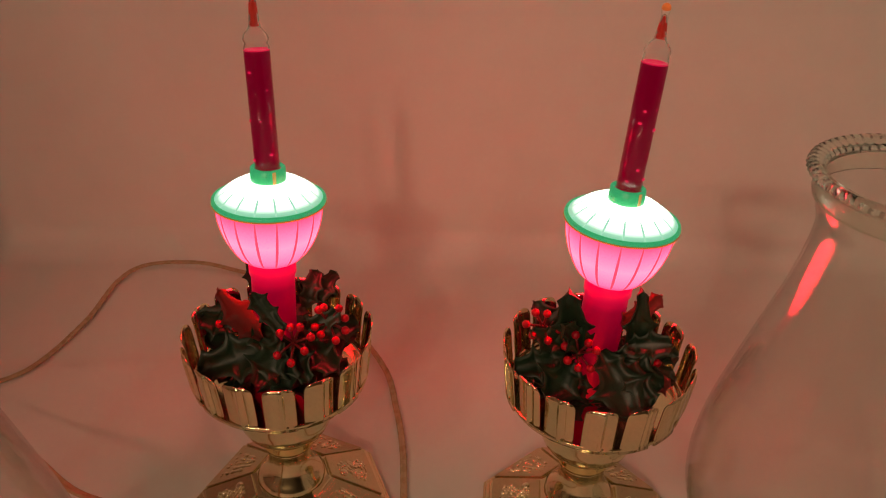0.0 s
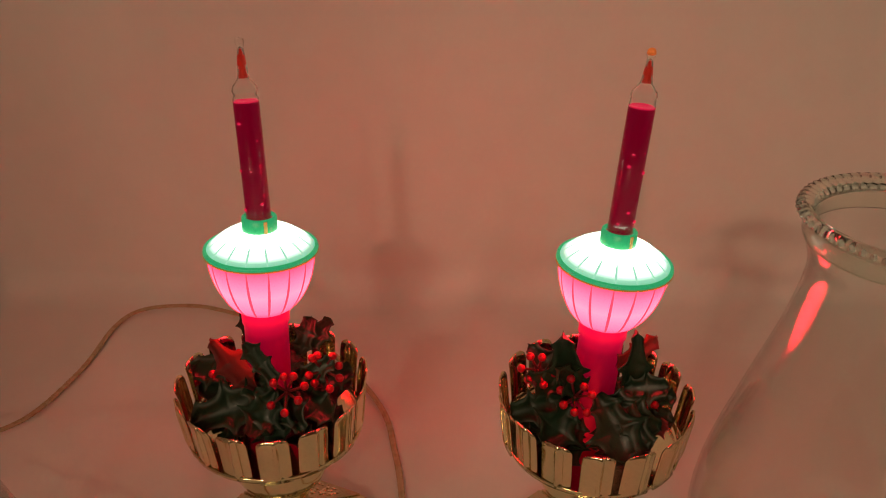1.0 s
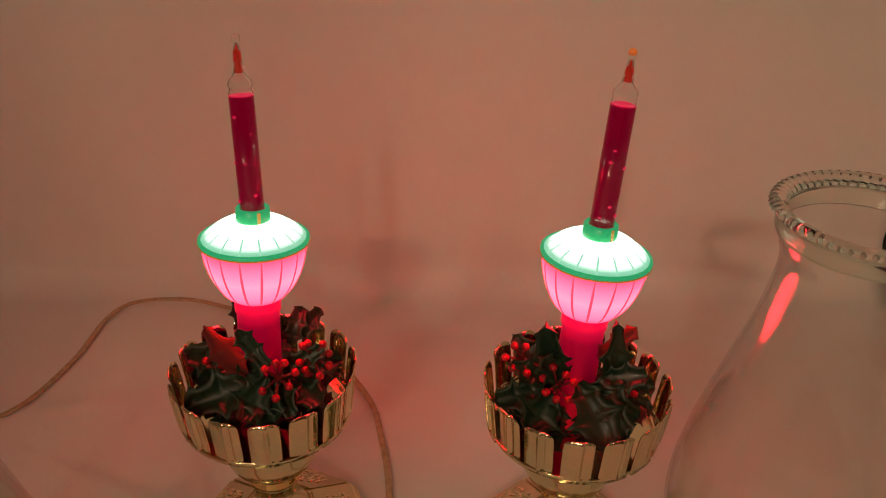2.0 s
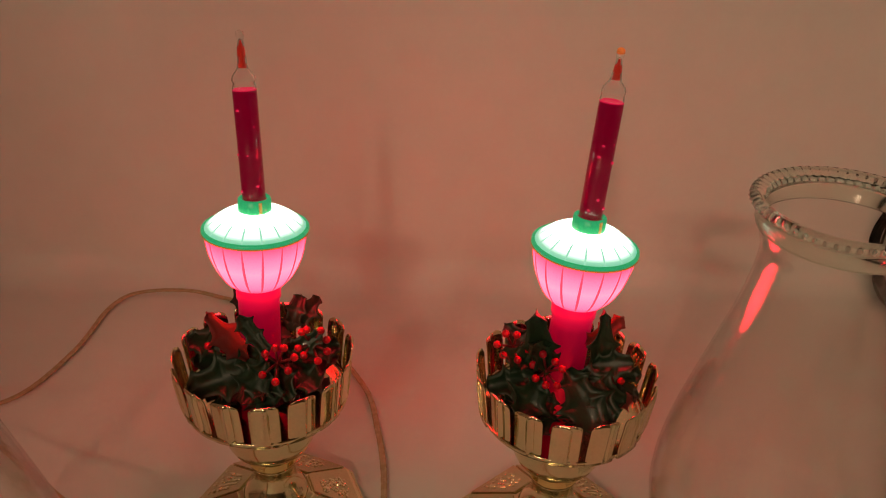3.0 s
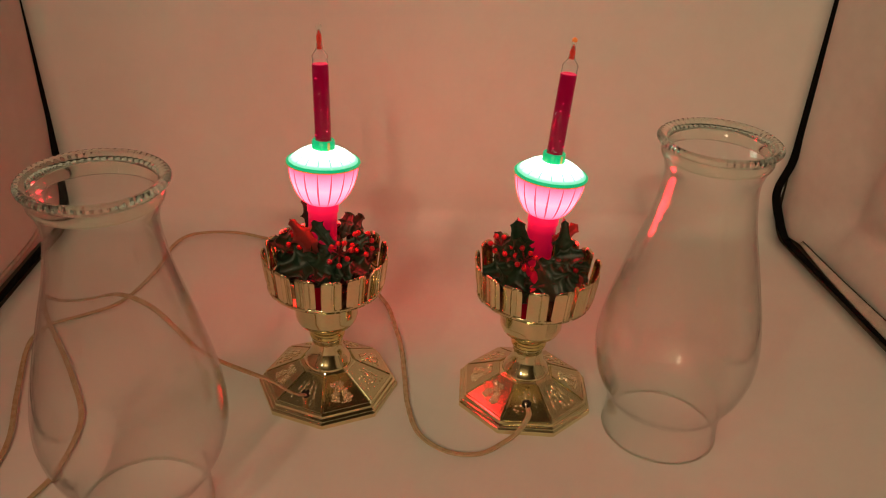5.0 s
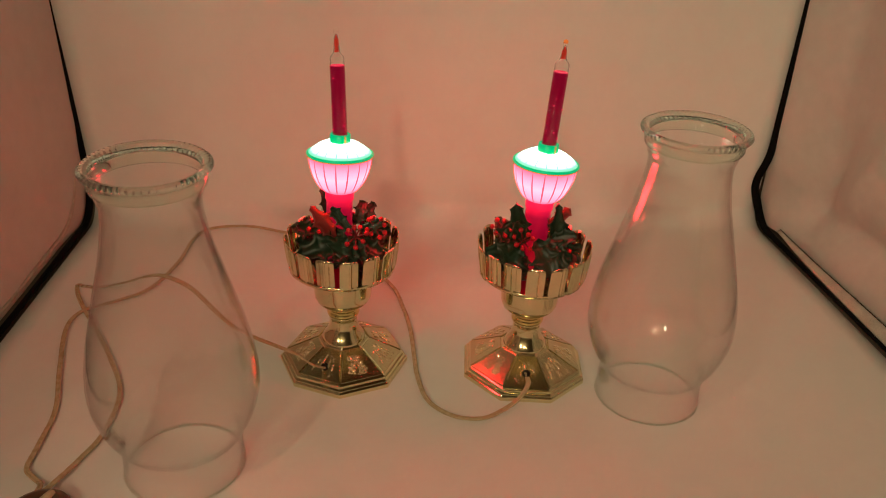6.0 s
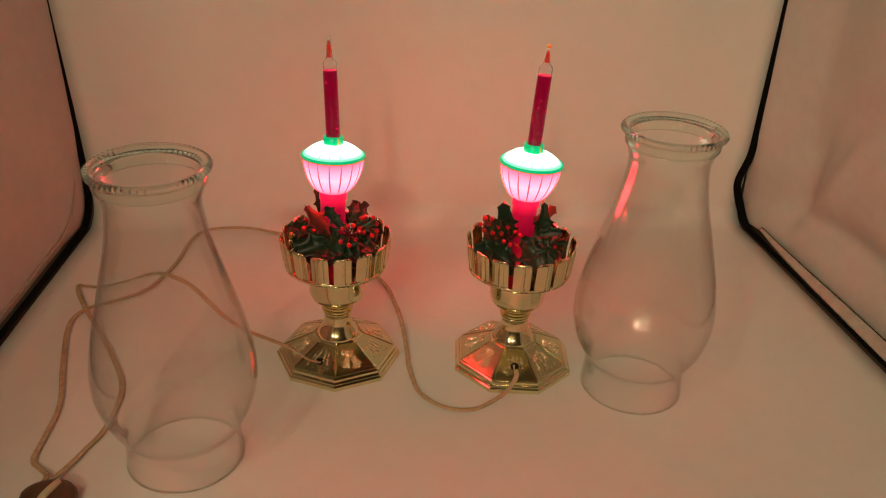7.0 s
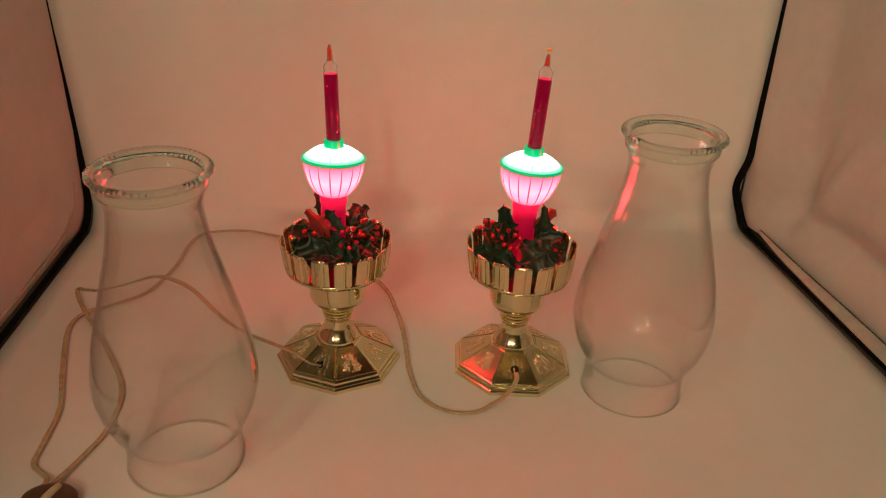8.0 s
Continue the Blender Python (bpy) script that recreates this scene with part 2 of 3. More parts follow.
def backdrop():
    """Floor and back wall in one curved sheet, with faint sags and creases."""
    bm = bmesh.new()
    rows, cols, pts = [], 40, sheet_profile()
    for low in (0, 1):
        for y, z in pts:
            row = []
            for i in range(cols + 1):
                inset = 0.003 - 0.004 * min(1, max(0, (z - 0.05) / 0.05))
                flare = FLARE * (YB - y)
                x = XL - flare + inset + (XR - XL + 2 * flare - 2 * inset) * i / cols - lean_west(z) * (1 - i / cols)
                sag = 0.0022 * noise.noise((x * 4, y * 3, z * 5)) if z > 0.06 else 0.0
                dy = -0.0012 * math.exp(-((z - 0.028) / 0.006) ** 2) if z > 0 else 0
                if low:
                    row.append(bm.verts.new((x, y + (0.0015 if z > 0.001 else 0), z - (0.0015 if z < COVE else 0))))
                else:
                    row.append(bm.verts.new((x, y + sag + dy, z)))
            rows.append(row)
    n = len(pts)
    for k in (0, n):
        for a, b in zip(rows[k:k + n], rows[k + 1:k + n]):
            for i in range(cols):
                bm.faces.new((a[i], a[i + 1], b[i + 1], b[i]))
    for i in (0, cols):
        for k in range(n - 1):
            bm.faces.new((rows[k][i], rows[k + 1][i], rows[n + k + 1][i], rows[n + k][i]))
    for k in (0, n - 1):
        for i in range(cols):
            bm.faces.new((rows[k][i], rows[k][i + 1], rows[n + k][i + 1], rows[n + k][i]))
    return tagged(part("floor", bm, SHEET), "smooth white backdrop sheet sweeping from floor up the wall", "backdrop", kind="structure")


def side_panel(name, x, out, label):
    """A slack fabric side panel, out = -1 for the west and 1 for the east."""
    bm = bmesh.new()
    ny, nz = 90, 80
    for off in (0.0, 0.003):
        grid = []
        for j in range(nz + 1):
            z = 0.004 + (TOP - 0.004) * (j / nz) ** 1.3
            row = []
            for i in range(ny + 1):
                y = YB + 0.004 - 0.70 * i / ny
                edge = min(1, (z / 0.05)) * min(1, (YB - y) / 0.06)
                wave = 0.010 * noise.noise((y * 6 + 3 * out, z * 5, 1.7)) + 0.0045 * noise.noise((y * 17 + z * 11, z * 20 - y * 6, 4.1)) + 0.0012 * noise.noise((y * 60, z * 50, 2.2))
                lip = 0.004 - 0.0035 * min(1, max(0, (z - 0.05) / 0.05)) + (0.012 if out > 0 else 0.002) * min(1, max(0.0, YB - 0.01 - y) / 0.05)
                if out > 0:
                    s, q = (z - 0.03) / 0.75, YB - 0.052 - y
                    wave += 0.010 * math.exp(-((q - s * 0.25) / 0.011) ** 2) * math.exp(-((z - 0.075) / 0.05) ** 2)
                    wave -= 0.008 * math.exp(-((q - 0.03 - s * 0.4) / 0.014) ** 2) * math.exp(-((z - 0.09) / 0.06) ** 2)
                    wave += 0.011 * math.exp(-((z - 0.034 - 0.10 * max(0, q)) / 0.016) ** 2)
                row.append(bm.verts.new((x + out * (lip + off + 0.010 * edge + FLARE * (YB - y) + (lean_west(z) if out < 0 else 0.0)) + wave * edge, y, z)))
            grid.append(row)
        for a, b in zip(grid, grid[1:]):
            for i in range(ny):
                bm.faces.new((a[i], a[i + 1], b[i + 1], b[i]))
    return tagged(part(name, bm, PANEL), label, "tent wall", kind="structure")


def piping(name, x, out, widths):
    """Black edge piping: along the floor seam, round the low corner and up the back seam."""
    r = 0.03
    line = [(x, -0.70 + 0.06 * k, 0.003) for k in range(16)]
    line = [p for p in line if p[1] < YB - r - 0.03]
    line += [(x, YB - r + r * math.sin(a), 0.003 + r - r * math.cos(a)) for a in [math.pi / 2 * k / 8 for k in range(9)]]
    line += [(x, YB, 0.042 + 0.010 * k) for k in range(8)] + [(x, YB, 0.14 + 0.03 * k) for k in range(17)]
    line = [Vector((p[0] + out * (FLARE * (YB - p[1]) + (lean_west(p[2]) if out < 0 else -0.009 * math.exp(-((p[2] - 0.045) / 0.022) ** 2))), p[1], p[2])) for p in line]
    line = smooth_line(line, 4)
    path = [0.0]
    for a, b in zip(line, line[1:]):
        path.append(path[-1] + (b - a).length)
    ws = [np.interp(s, [w[0] for w in widths], [w[1] for w in widths]) for s in path]
    bm = sweep(line, circle(1.0, 10), up=(1, 0, 0), widths=ws)
    return tagged(part(name, bm, BLACK), "black fabric piping along the tent seam", "trim", kind="structure")


backdrop()
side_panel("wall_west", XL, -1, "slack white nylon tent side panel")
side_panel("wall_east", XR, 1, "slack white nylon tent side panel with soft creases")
piping("trim_west", XL - 0.001, -1, [(0, 0.0026), (0.8, 0.0025), (0.95, 0.0036), (1.05, 0.0029), (1.12, 0.0016), (1.5, 0.0012)])
piping("trim_east", XR + 0.001, 1, [(0, 0.0016), (0.8, 0.0018), (0.90, 0.0028), (0.95, 0.0044), (1.02, 0.0043), (1.10, 0.0034), (1.20, 0.0022), (1.5, 0.0014)])
hem_line = smooth_line([(hx + FLARE * (YB - hy), hy, hz) for hx, hy, hz in [(XR + 0.0070, -0.37, 0.0075), (XR + 0.0075, -0.2, 0.0070), (XR + 0.0070, 0.0, 0.0080), (XR + 0.0072, 0.13, 0.0070), (XR + 0.0085, YB - 0.035, 0.0080)]], 10)
tagged(part("trim_hem", sweep(hem_line, [(-0.0065, -0.0055), (-0.0060, -0.0035), (0.0, 0.0015), (0.0055, 0.0042), (0.0075, 0.0042), (0.0065, 0.0)], widths=[1.0 - 0.75 * max(0.0, k / (len(hem_line) - 1) - 0.35) / 0.65 for k in range(len(hem_line))]), HEM), "pale folded hem tape along the tent floor seam", "trim", kind="structure")
fold_line = smooth_line([(XL - 0.0075 - FLARE * (YB - hy) - lean_west(hz), hy, hz) for hy, hz in [(-0.40, 0.0090), (-0.2, 0.0090), (0.0, 0.0090), (0.13, 0.0095), (YB - 0.050, 0.0130), (YB - 0.024, 0.0300), (YB - 0.012, 0.0560), (YB - 0.010, 0.0900), (YB - 0.009, 0.1300)]], 8)
tagged(part("trim_fold", sweep(fold_line, [(-0.0012, -0.0016), (0.0012, -0.0016), (0.0014, 0.0), (0.0012, 0.0016), (-0.0012, 0.0016)], up=(1, 0, 0)), HEM), "pale folded seam allowance beside the black piping", "trim", kind="structure")
stitch_line = [p + Vector((0.0050, 0, 0.0044)) * (1.0 - 0.75 * max(0.0, k / (len(hem_line) - 1) - 0.35) / 0.65) for k, p in enumerate(hem_line)]
tagged(part("trim_stitch", sweep(stitch_line, circle(0.0005, 6)), STITCH), "thin dark stitched line on the hem", "trim", kind="structure")
# plain closing surfaces: the room round the open tent
tagged(part("ceiling", slab([(-2.2, -2.6, 1.7), (2.2, -2.6, 1.7), (2.2, 1.2, 1.7), (-2.2, 1.2, 1.7)], (0, 0, 0.05)), ROOM, smooth=False), "plain dim brown room ceiling", "ceiling", kind="structure")
for nm, cs, dr in (
        ("ground", [(-2.2, -2.6, -0.004), (2.2, -2.6, -0.004), (2.2, 1.2, -0.004), (-2.2, 1.2, -0.004)], (0, 0, -0.02)),
        ("wall_south", [(-2.2, -2.6, -0.02), (2.2, -2.6, -0.02), (2.2, -2.6, 1.7), (-2.2, -2.6, 1.7)], (0, -0.05, 0)),
        ("wall_room_west", [(-2.2, -2.6, -0.02), (-2.2, 1.2, -0.02), (-2.2, 1.2, 1.7), (-2.2, -2.6, 1.7)], (-0.05, 0, 0)),
        ("wall_room_east", [(2.2, -2.6, -0.02), (2.2, 1.2, -0.02), (2.2, 1.2, 1.7), (2.2, -2.6, 1.7)], (0.05, 0, 0)),
        ("wall_north", [(-2.2, 1.2, -0.02), (2.2, 1.2, -0.02), (2.2, 1.2, 1.7), (-2.2, 1.2, 1.7)], (0, 0.05, 0))):
    tagged(part(nm, slab(cs, dr), ROOM, smooth=False), "plain dim brown surface of the room", "room", kind="structure")


# ---- the lamps ----
def ring_points(radius, z, turn, n=8):
    return [Vector((radius * math.cos(turn + 2 * math.pi * k / n), radius * math.sin(turn + 2 * math.pi * k / n), z)) for k in range(n)]


def octagon(levels, turn):
    bm = bmesh.new()
    rings = [[bm.verts.new(p) for p in ring_points(r, z, turn)] for r, z in levels]
    for lo, hi in zip(rings, rings[1:]):
        for i in range(8):
            bm.faces.new((lo[i], lo[(i + 1) % 8], hi[(i + 1) % 8], hi[i]))
    bm.faces.new(rings[0][::-1])
    bm.faces.new(rings[-1])
    bmesh.ops.bevel(bm, geom=[e for e in bm.edges], offset=0.0004, segments=2, affect="EDGES", profile=0.5)
    return bm


def on_face(turn, k, u, v, lift):
    """A place on sloped face k: u across (-1 to 1), v up the slope (0 to 1)."""
    lo, hi = ring_points(FACE[0][0], FACE[0][1], turn), ring_points(FACE[1][0], FACE[1][1], turn)
    a, b = lo[k].lerp(hi[k], v), lo[(k + 1) % 8].lerp(hi[(k + 1) % 8], v)
    n = (lo[(k + 1) % 8] - lo[k]).cross(hi[k] - lo[k]).normalized()
    return a.lerp(b, (u + 1) / 2) + n * lift, n


def face_panel(turn, k):
    cs = [on_face(turn, k, u, v, 0.0010)[0] for u, v in ((-0.965, 0.03), (0.965, 0.03), (0.93, 0.96), (-0.93, 0.96))]
    n = on_face(turn, k, 0, 0.5, 0)[1]
    bm = slab(cs, -n * 0.0014)
    bmesh.ops.bevel(bm, geom=list(bm.edges), offset=0.0003, segments=1, affect="EDGES")
    return bm


def relief(turn, k, kind, rnd):
    """Raised fruit or leaf ornament on a sloped face, in one mesh."""
    bm = bmesh.new()
    n = on_face(turn, k, 0, 0.5, 0)[1]
    tilt = n.to_track_quat("Z", "Y").to_matrix().to_4x4()
    if kind == "grapes":
        for cu, cv, m in ((-0.10, 0.62, 10), (-0.34, 0.38, 13), (0.22, 0.34, 15), (0.16, 0.60, 8)):
            for i in range(m):
                a, q = i * 2.4, 0.155 * math.sqrt(i / m)
                p, _ = on_face(turn, k, cu + 1.5 * q * math.cos(a), cv + 1.1 * q * math.sin(a), 0.0011)
                ball(bm, p, 0.00095, 0.8, tilt)
        p, _ = on_face(turn, k, -0.42, 0.70, 0.0012)
        ball(bm, p, 0.0021, 0.6, tilt)
        for i in range(5):
            p, _ = on_face(turn, k, -0.1 + 0.1 * i, 0.20 - 0.02 * (i % 2), 0.0011)
            ball(bm, p, 0.0005, 1, tilt)
    else:
        for i in range(5):
            u0, v0 = -0.55 + 0.26 * i, 0.30 + 0.07 * (i % 2)
            for j in range(7):
                p, _ = on_face(turn, k, u0 + 0.035 * j * (0.6 if i < 2 else -0.2), v0 + 0.062 * j, 0.0011)
                if rnd.random() < 0.72:
                    ball(bm, p, rnd.uniform(0.0006, 0.0012), 0.7, tilt)
        for i in range(10):
            p, _ = on_face(turn, k, rnd.uniform(-0.6, 0.6), rnd.uniform(0.14, 0.28), 0.0011)
            ball(bm, p, rnd.uniform(0.0004, 0.0008), 0.7, tilt)
    return bm


TEETH = 15
FACE = ((0.0438, 0.0084), (0.0182, 0.0208))


def tooth_mesh():
    """One rounded, fluted tongue of the crown, thickened, facing +x."""
    bm = bmesh.new()
    half, nu, nv = math.radians(10.0), 26, 9
    layers = []
    for off in (0.0, -0.0006):
        grid = []
        for j in range(nv + 1):
            row = []
            for i in range(nu + 1):
                u = 2 * i / nu - 1
                top = 0.1090 - 0.0036 * (1 - math.sqrt(max(0, 1 - abs(u) ** 3.6)))
                z = 0.0836 + (top - 0.0836) * j / nv
                flute = 0.0008 * (math.exp(-((u - 0.10) / 0.12) ** 2) - math.exp(-((u - 0.36) / 0.10) ** 2)) - 0.0009 * u * u
                r = crown_radius(z) + off + flute * min(1, (z - 0.0836) / 0.004) * min(1, 0.2 + (0.1090 - z) / 0.005)
                a = half * u * (1 - 0.06 * j / nv)
                row.append(bm.verts.new((r * math.cos(a), r * math.sin(a), z)))
            grid.append(row)
        layers.append(grid)
        for a, b in zip(grid, grid[1:]):
            for i in range(nu):
                bm.faces.new((a[i], a[i + 1], b[i + 1], b[i]))
    o, q = layers
    for i in range(nu):
        bm.faces.new((o[-1][i], o[-1][i + 1], q[-1][i + 1], q[-1][i]))
        bm.faces.new((o[0][i], o[0][i + 1], q[0][i + 1], q[0][i]))
    for j in range(nv):
        for i in (0, nu):
            bm.faces.new((o[j][i], o[j + 1][i], q[j + 1][i], q[j][i]))
    return bm


def crown_radius(z):
    return 0.0379 + 0.0027 * (z - 0.084) / 0.025


def squash(profile):
    """Heights of the turned parts, brought to the lamp's true height."""
    return [(r, 0.9965 * z) for r, z in profile]


def candle_lamp(x, y, turn, phase, hole, kinds, label, rnd, plate, cord):
    """Brass-plated candlestick lamp: base, stem, cup and toothed crown."""
    lamp = empty("candle_lamp", pose(x, y, 0), label, "lamp", "brass candle lamps")
    part("base", octagon([(0.0482, 0.0), (0.0482, 0.0032), (0.0468, 0.0040), (0.0466, 0.0052), (0.0448, 0.0060), (0.0448, 0.0078), FACE[0], FACE[1], (0.0168, 0.0222)], turn), GOLD, lamp, "stepped eight-sided brass base", smooth=False)
    for k in range(8):
        p = part("panel", face_panel(turn, k), GOLD_FACE_DIM, lamp, smooth=False)
        part("ornament", relief(turn, k, kinds[k % len(kinds)], rnd), GOLD_RELIEF, p, "raised fruit and leaf ornament")
    if plate:
        cs = [on_face(turn, hole[0], u, v, 0.0022)[0] for u, v in ((-0.90, -0.05), (0.90, -0.05), (0.88, 0.97), (-0.88, 0.97))]
        bm = slab(cs, on_face(turn, hole[0], 0, 0.5, 0)[1] * -0.0042)
        bmesh.ops.bevel(bm, geom=list(bm.edges), offset=0.0004, segments=2, affect="EDGES")
        plate_ob = part("plate", bm, GOLD_FACE_DIM, lamp, "raised plate round the cord hole", smooth=False)
        bm = relief(turn, hole[0], "leaves", rnd)
        bmesh.ops.translate(bm, verts=bm.verts, vec=on_face(turn, hole[0], 0, 0.5, 0)[1] * 0.0012)
        part("ornament", bm, GOLD_RELIEF, plate_ob, "raised leaf ornament")
    place, n = on_face(turn, hole[0], hole[1], hole[2], 0.0023 if plate else 0.0011)
    # solid near-black disc stands for the shade inside the cord hole
    bm = bmesh.new()
    bmesh.ops.create_cone(bm, cap_ends=True, segments=20, radius1=0.0030, radius2=0.0030, depth=0.0010, matrix=Matrix.Translation(place) @ n.to_track_quat("Z", "Y").to_matrix().to_4x4())
    part("cord_hole_disc", bm, HOLE_SHADE, lamp, "dark round disc painted as the shade in the cord hole")
    part("stem", revolve(squash([(0.0160, 0.0218), (0.0157, 0.0240), (0.0140, 0.0265), (0.0118, 0.0300), (0.0106, 0.0340), (0.0102, 0.0375), (0.0105, 0.0405), (0.0110, 0.0425), (0.0110, 0.0432), (0.0, 0.0432)]), 64), GOLD, lamp, "waisted brass stem")
    part("ring", revolve(squash([(0.0, 0.0430), (0.0106, 0.0430), (0.0117, 0.0438), (0.0119, 0.0452), (0.0110, 0.0465), (0.0110, 0.0485), (0.0119, 0.0498), (0.0117, 0.0512), (0.0108, 0.0524), (0.0, 0.0526)]), 64), GOLD_DEEP, lamp, "deep gold grooved ring")
    part("cup", revolve(squash([(0.0, 0.0520), (0.0115, 0.0521), (0.0160, 0.0534), (0.0190, 0.0558), (0.0205, 0.0592), (0.0209, 0.0635), (0.0211, 0.0760), (0.0216, 0.0818), (0.0, 0.0820)]), 64), GOLD, lamp, "brass cup under the crown")
    part("crown", revolve(squash([(0.0, 0.0814), (0.0215, 0.0814), (0.0335, 0.0817), (0.0358, 0.0823), (0.0372, 0.0834), (0.0378, 0.0846), (0.03805, 0.0862), (0.0374, 0.0862), (0.0370, 0.0844), (0.0355, 0.0836), (0.0, 0.0832)]), 96), GOLD, lamp, "round brass crown tray")
    first = part("tooth", tooth_mesh(), GOLD, lamp)
    for k in range(TEETH):
        m = pose(0, 0, 0, 0, 0, phase + 360 * (k + 0.5) / TEETH - 90) @ pose(0, 0, 0, rnd.uniform(-1, 1) * 0.3, rnd.uniform(-1, 1) * 0.25, rnd.uniform(-0.5, 0.5)) @ pose(0, 0, 0.0030) @ Matrix.Diagonal((1, 1, 0.96, 1))
        if k == 0:
            first.matrix_basis = m
        else:
            share(first, m)
    # twin-lead cord out of the base
    line = [p - Vector((x, y, 0)) for p in smooth_line([place + Vector((x, y, 0)) + n * -0.002] + [Vector(c) for c in cord], 8)]
    r = 0.00084
    section = [(-r + 1.15 * r * math.cos(a), r * math.sin(a)) for a in [math.pi * (0.22 + 1.56 * k / 8) for k in range(9)]]
    section += [(r - 1.15 * r * math.cos(a), -r * math.sin(a)) for a in [math.pi * (0.22 + 1.56 * k / 8) for k in range(9)]]
    part("cord", sweep(line, section), CORD, lamp, "translucent amber twin-lead power cord")
    return lamp


# ---- the bubble lights ----
def bowl_profile(k):
    """Radius and height of the pink bowl at k from 0 to 1."""
    return 0.0090 + 0.0123 * math.sin(k * math.pi / 2) ** 0.95, 0.0262 * (1 - math.cos(k * math.pi / 2)) ** 0.78


def cap_profile(k):
    """Radius and height of the pale cap at k from 0 to 1."""
    return 0.0219 - (0.0219 - 0.0066) * k ** 1.02, 0.0082 * math.sin(k * math.pi / 2) ** 0.95


def strip(profile, ks, half, lift, n):
    """A narrow raised rib that runs up a profile, facing +x."""
    bm = bmesh.new()
    rows = []
    for k in ks:
        r, z = profile(k)
        f = math.sin(math.pi * (k - ks[0]) / (ks[-1] - ks[0])) ** 0.4 if 0 < (k - ks[0]) < ks[-1] - ks[0] else 0.25
        rows.append([bm.verts.new((r + e, s * half * f, z)) for s, e in ((-1, -0.0003), (-0.5, lift), (0.5, lift), (1, -0.0003))])
    for a, b in zip(rows, rows[1:]):
        for i in range(3):
            bm.faces.new((a[i], a[i + 1], b[i + 1], b[i]))
    return bm


def bubble_light(foot, lean, tube_lean, seed, level, label, amber):
    """A lit bubble light; its local z axis runs along the candle sleeve."""
    lamp = empty("bubble_light", pose(*foot) @ pose(0, 0, 0, lean[1], lean[0], 0) @ pose(0, 0, 0, 0, 0, seed * 17) @ Matrix.Scale(1.015, 4), label, "bubble light", "lit bubble lights")
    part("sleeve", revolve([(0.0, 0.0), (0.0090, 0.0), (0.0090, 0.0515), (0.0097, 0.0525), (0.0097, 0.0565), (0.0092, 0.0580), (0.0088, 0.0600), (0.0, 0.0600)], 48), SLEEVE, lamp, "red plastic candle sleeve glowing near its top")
    bowl = part("bowl", revolve([(0.0, -0.0008), (0.0080, -0.0004)] + [bowl_profile(k / 24) for k in range(25)], 64), BOWL, lamp, "glowing pink ribbed plastic bowl")
    bowl.matrix_basis = pose(0, 0, 0.0583)
    rib = part("rib", strip(bowl_profile, [0.10 + 0.88 * k / 14 for k in range(15)], 0.00075, 0.00022, 0), BOWL_RIB, bowl)
    for k in range(1, 16):
        share(rib, pose(0, 0, 0, 0, 0, 22.5 * k))
    rim = part("rim", revolve([(0.0209, 0.0), (0.0222, 0.0002), (0.0226, 0.0009), (0.0224, 0.0018), (0.0215, 0.0022), (0.0209, 0.0018), (0.0209, 0.0)], 96), RIM_GREEN, lamp, "green plastic rim")
    rim.matrix_basis = pose(0, 0, 0.0838)
    edge = part("edge", revolve([(0.0220, -0.0003), (0.02275, 0.0), (0.0227, 0.0005), (0.0221, 0.0007), (0.0220, -0.0003)], 96), RIM_EDGE, rim, "thin worn gold edge line")
    cap = part("cap", revolve([cap_profile(k / 20) for k in range(21)] + [(0.0, 0.0085)], 96), CAP, lamp, "glowing white and green ribbed plastic cap")
    cap.matrix_basis = pose(0, 0, 0.0850)
    rib = part("rib", strip(cap_profile, [0.04 + 0.46 * k / 8 for k in range(9)], 0.00060, 0.00018, 0), CAP_RIB, cap)
    for k in range(1, 16):
        share(rib, pose(0, 0, 0, 0, 0, 22.5 * k))
    zc = 0.0922
    collar = part("collar", revolve([(0.0054, 0.0), (0.0070, 0.0), (0.0071, 0.0006), (0.0068, 0.0060), (0.0062, 0.0064), (0.0056, 0.0064), (0.0054, 0.0)], 40), COLLAR, lamp, "green plastic collar")
    collar.matrix_basis = pose(0, 0, zc)
    bm = slab([(-0.0007, 0, 0.0005), (0.0007, 0, 0.0005), (0.0007, 0, 0.0060), (-0.0007, 0, 0.0060)], (0, -0.0009, 0))
    clip = part("seam", bm, RIM_EDGE, collar, "tan seam of the collar", smooth=False)
    clip.matrix_basis = pose(0, 0, 0, 0, 0, 30 - seed * 17) @ pose(0, -0.0062, 0)
    base = pose(0, 0, zc + 0.0025, 0, 0, -seed * 17) @ pose(0, 0, 0, tube_lean[1], tube_lean[0], 0)
    n = level
    out = [(0.0, 0.0), (0.0046, 0.0002), (0.00515, 0.0010), (0.00515, n + 0.0004), (0.0048, n + 0.0014), (0.0045 if not amber else 0.0049, n + 0.0020), (0.0048, n + 0.0027), (0.0051, n + 0.0038), (0.0046, n + 0.0054), (0.0034, n + 0.0068), (0.0025, n + 0.0078), (0.0021, n + 0.0094), (0.0016, 0.0650), (0.0013, 0.0682), (0.0016, 0.0693), (0.0018, 0.0702), (0.0016, 0.0712), (0.0, 0.0720)]
    hollow = [(0.0, 0.0008), (0.0046, 0.0012), (0.0046, n + 0.0006), (0.0043, n + 0.0014), (0.0039 if not amber else 0.0044, n + 0.0020), (0.0043, n + 0.0027), (0.0046, n + 0.0038), (0.0041, n + 0.0053), (0.0029, n + 0.0067), (0.0019, n + 0.0079), (0.0015, n + 0.0095), (0.0010, 0.0650), (0.0006, 0.0680), (0.0, 0.0688)]
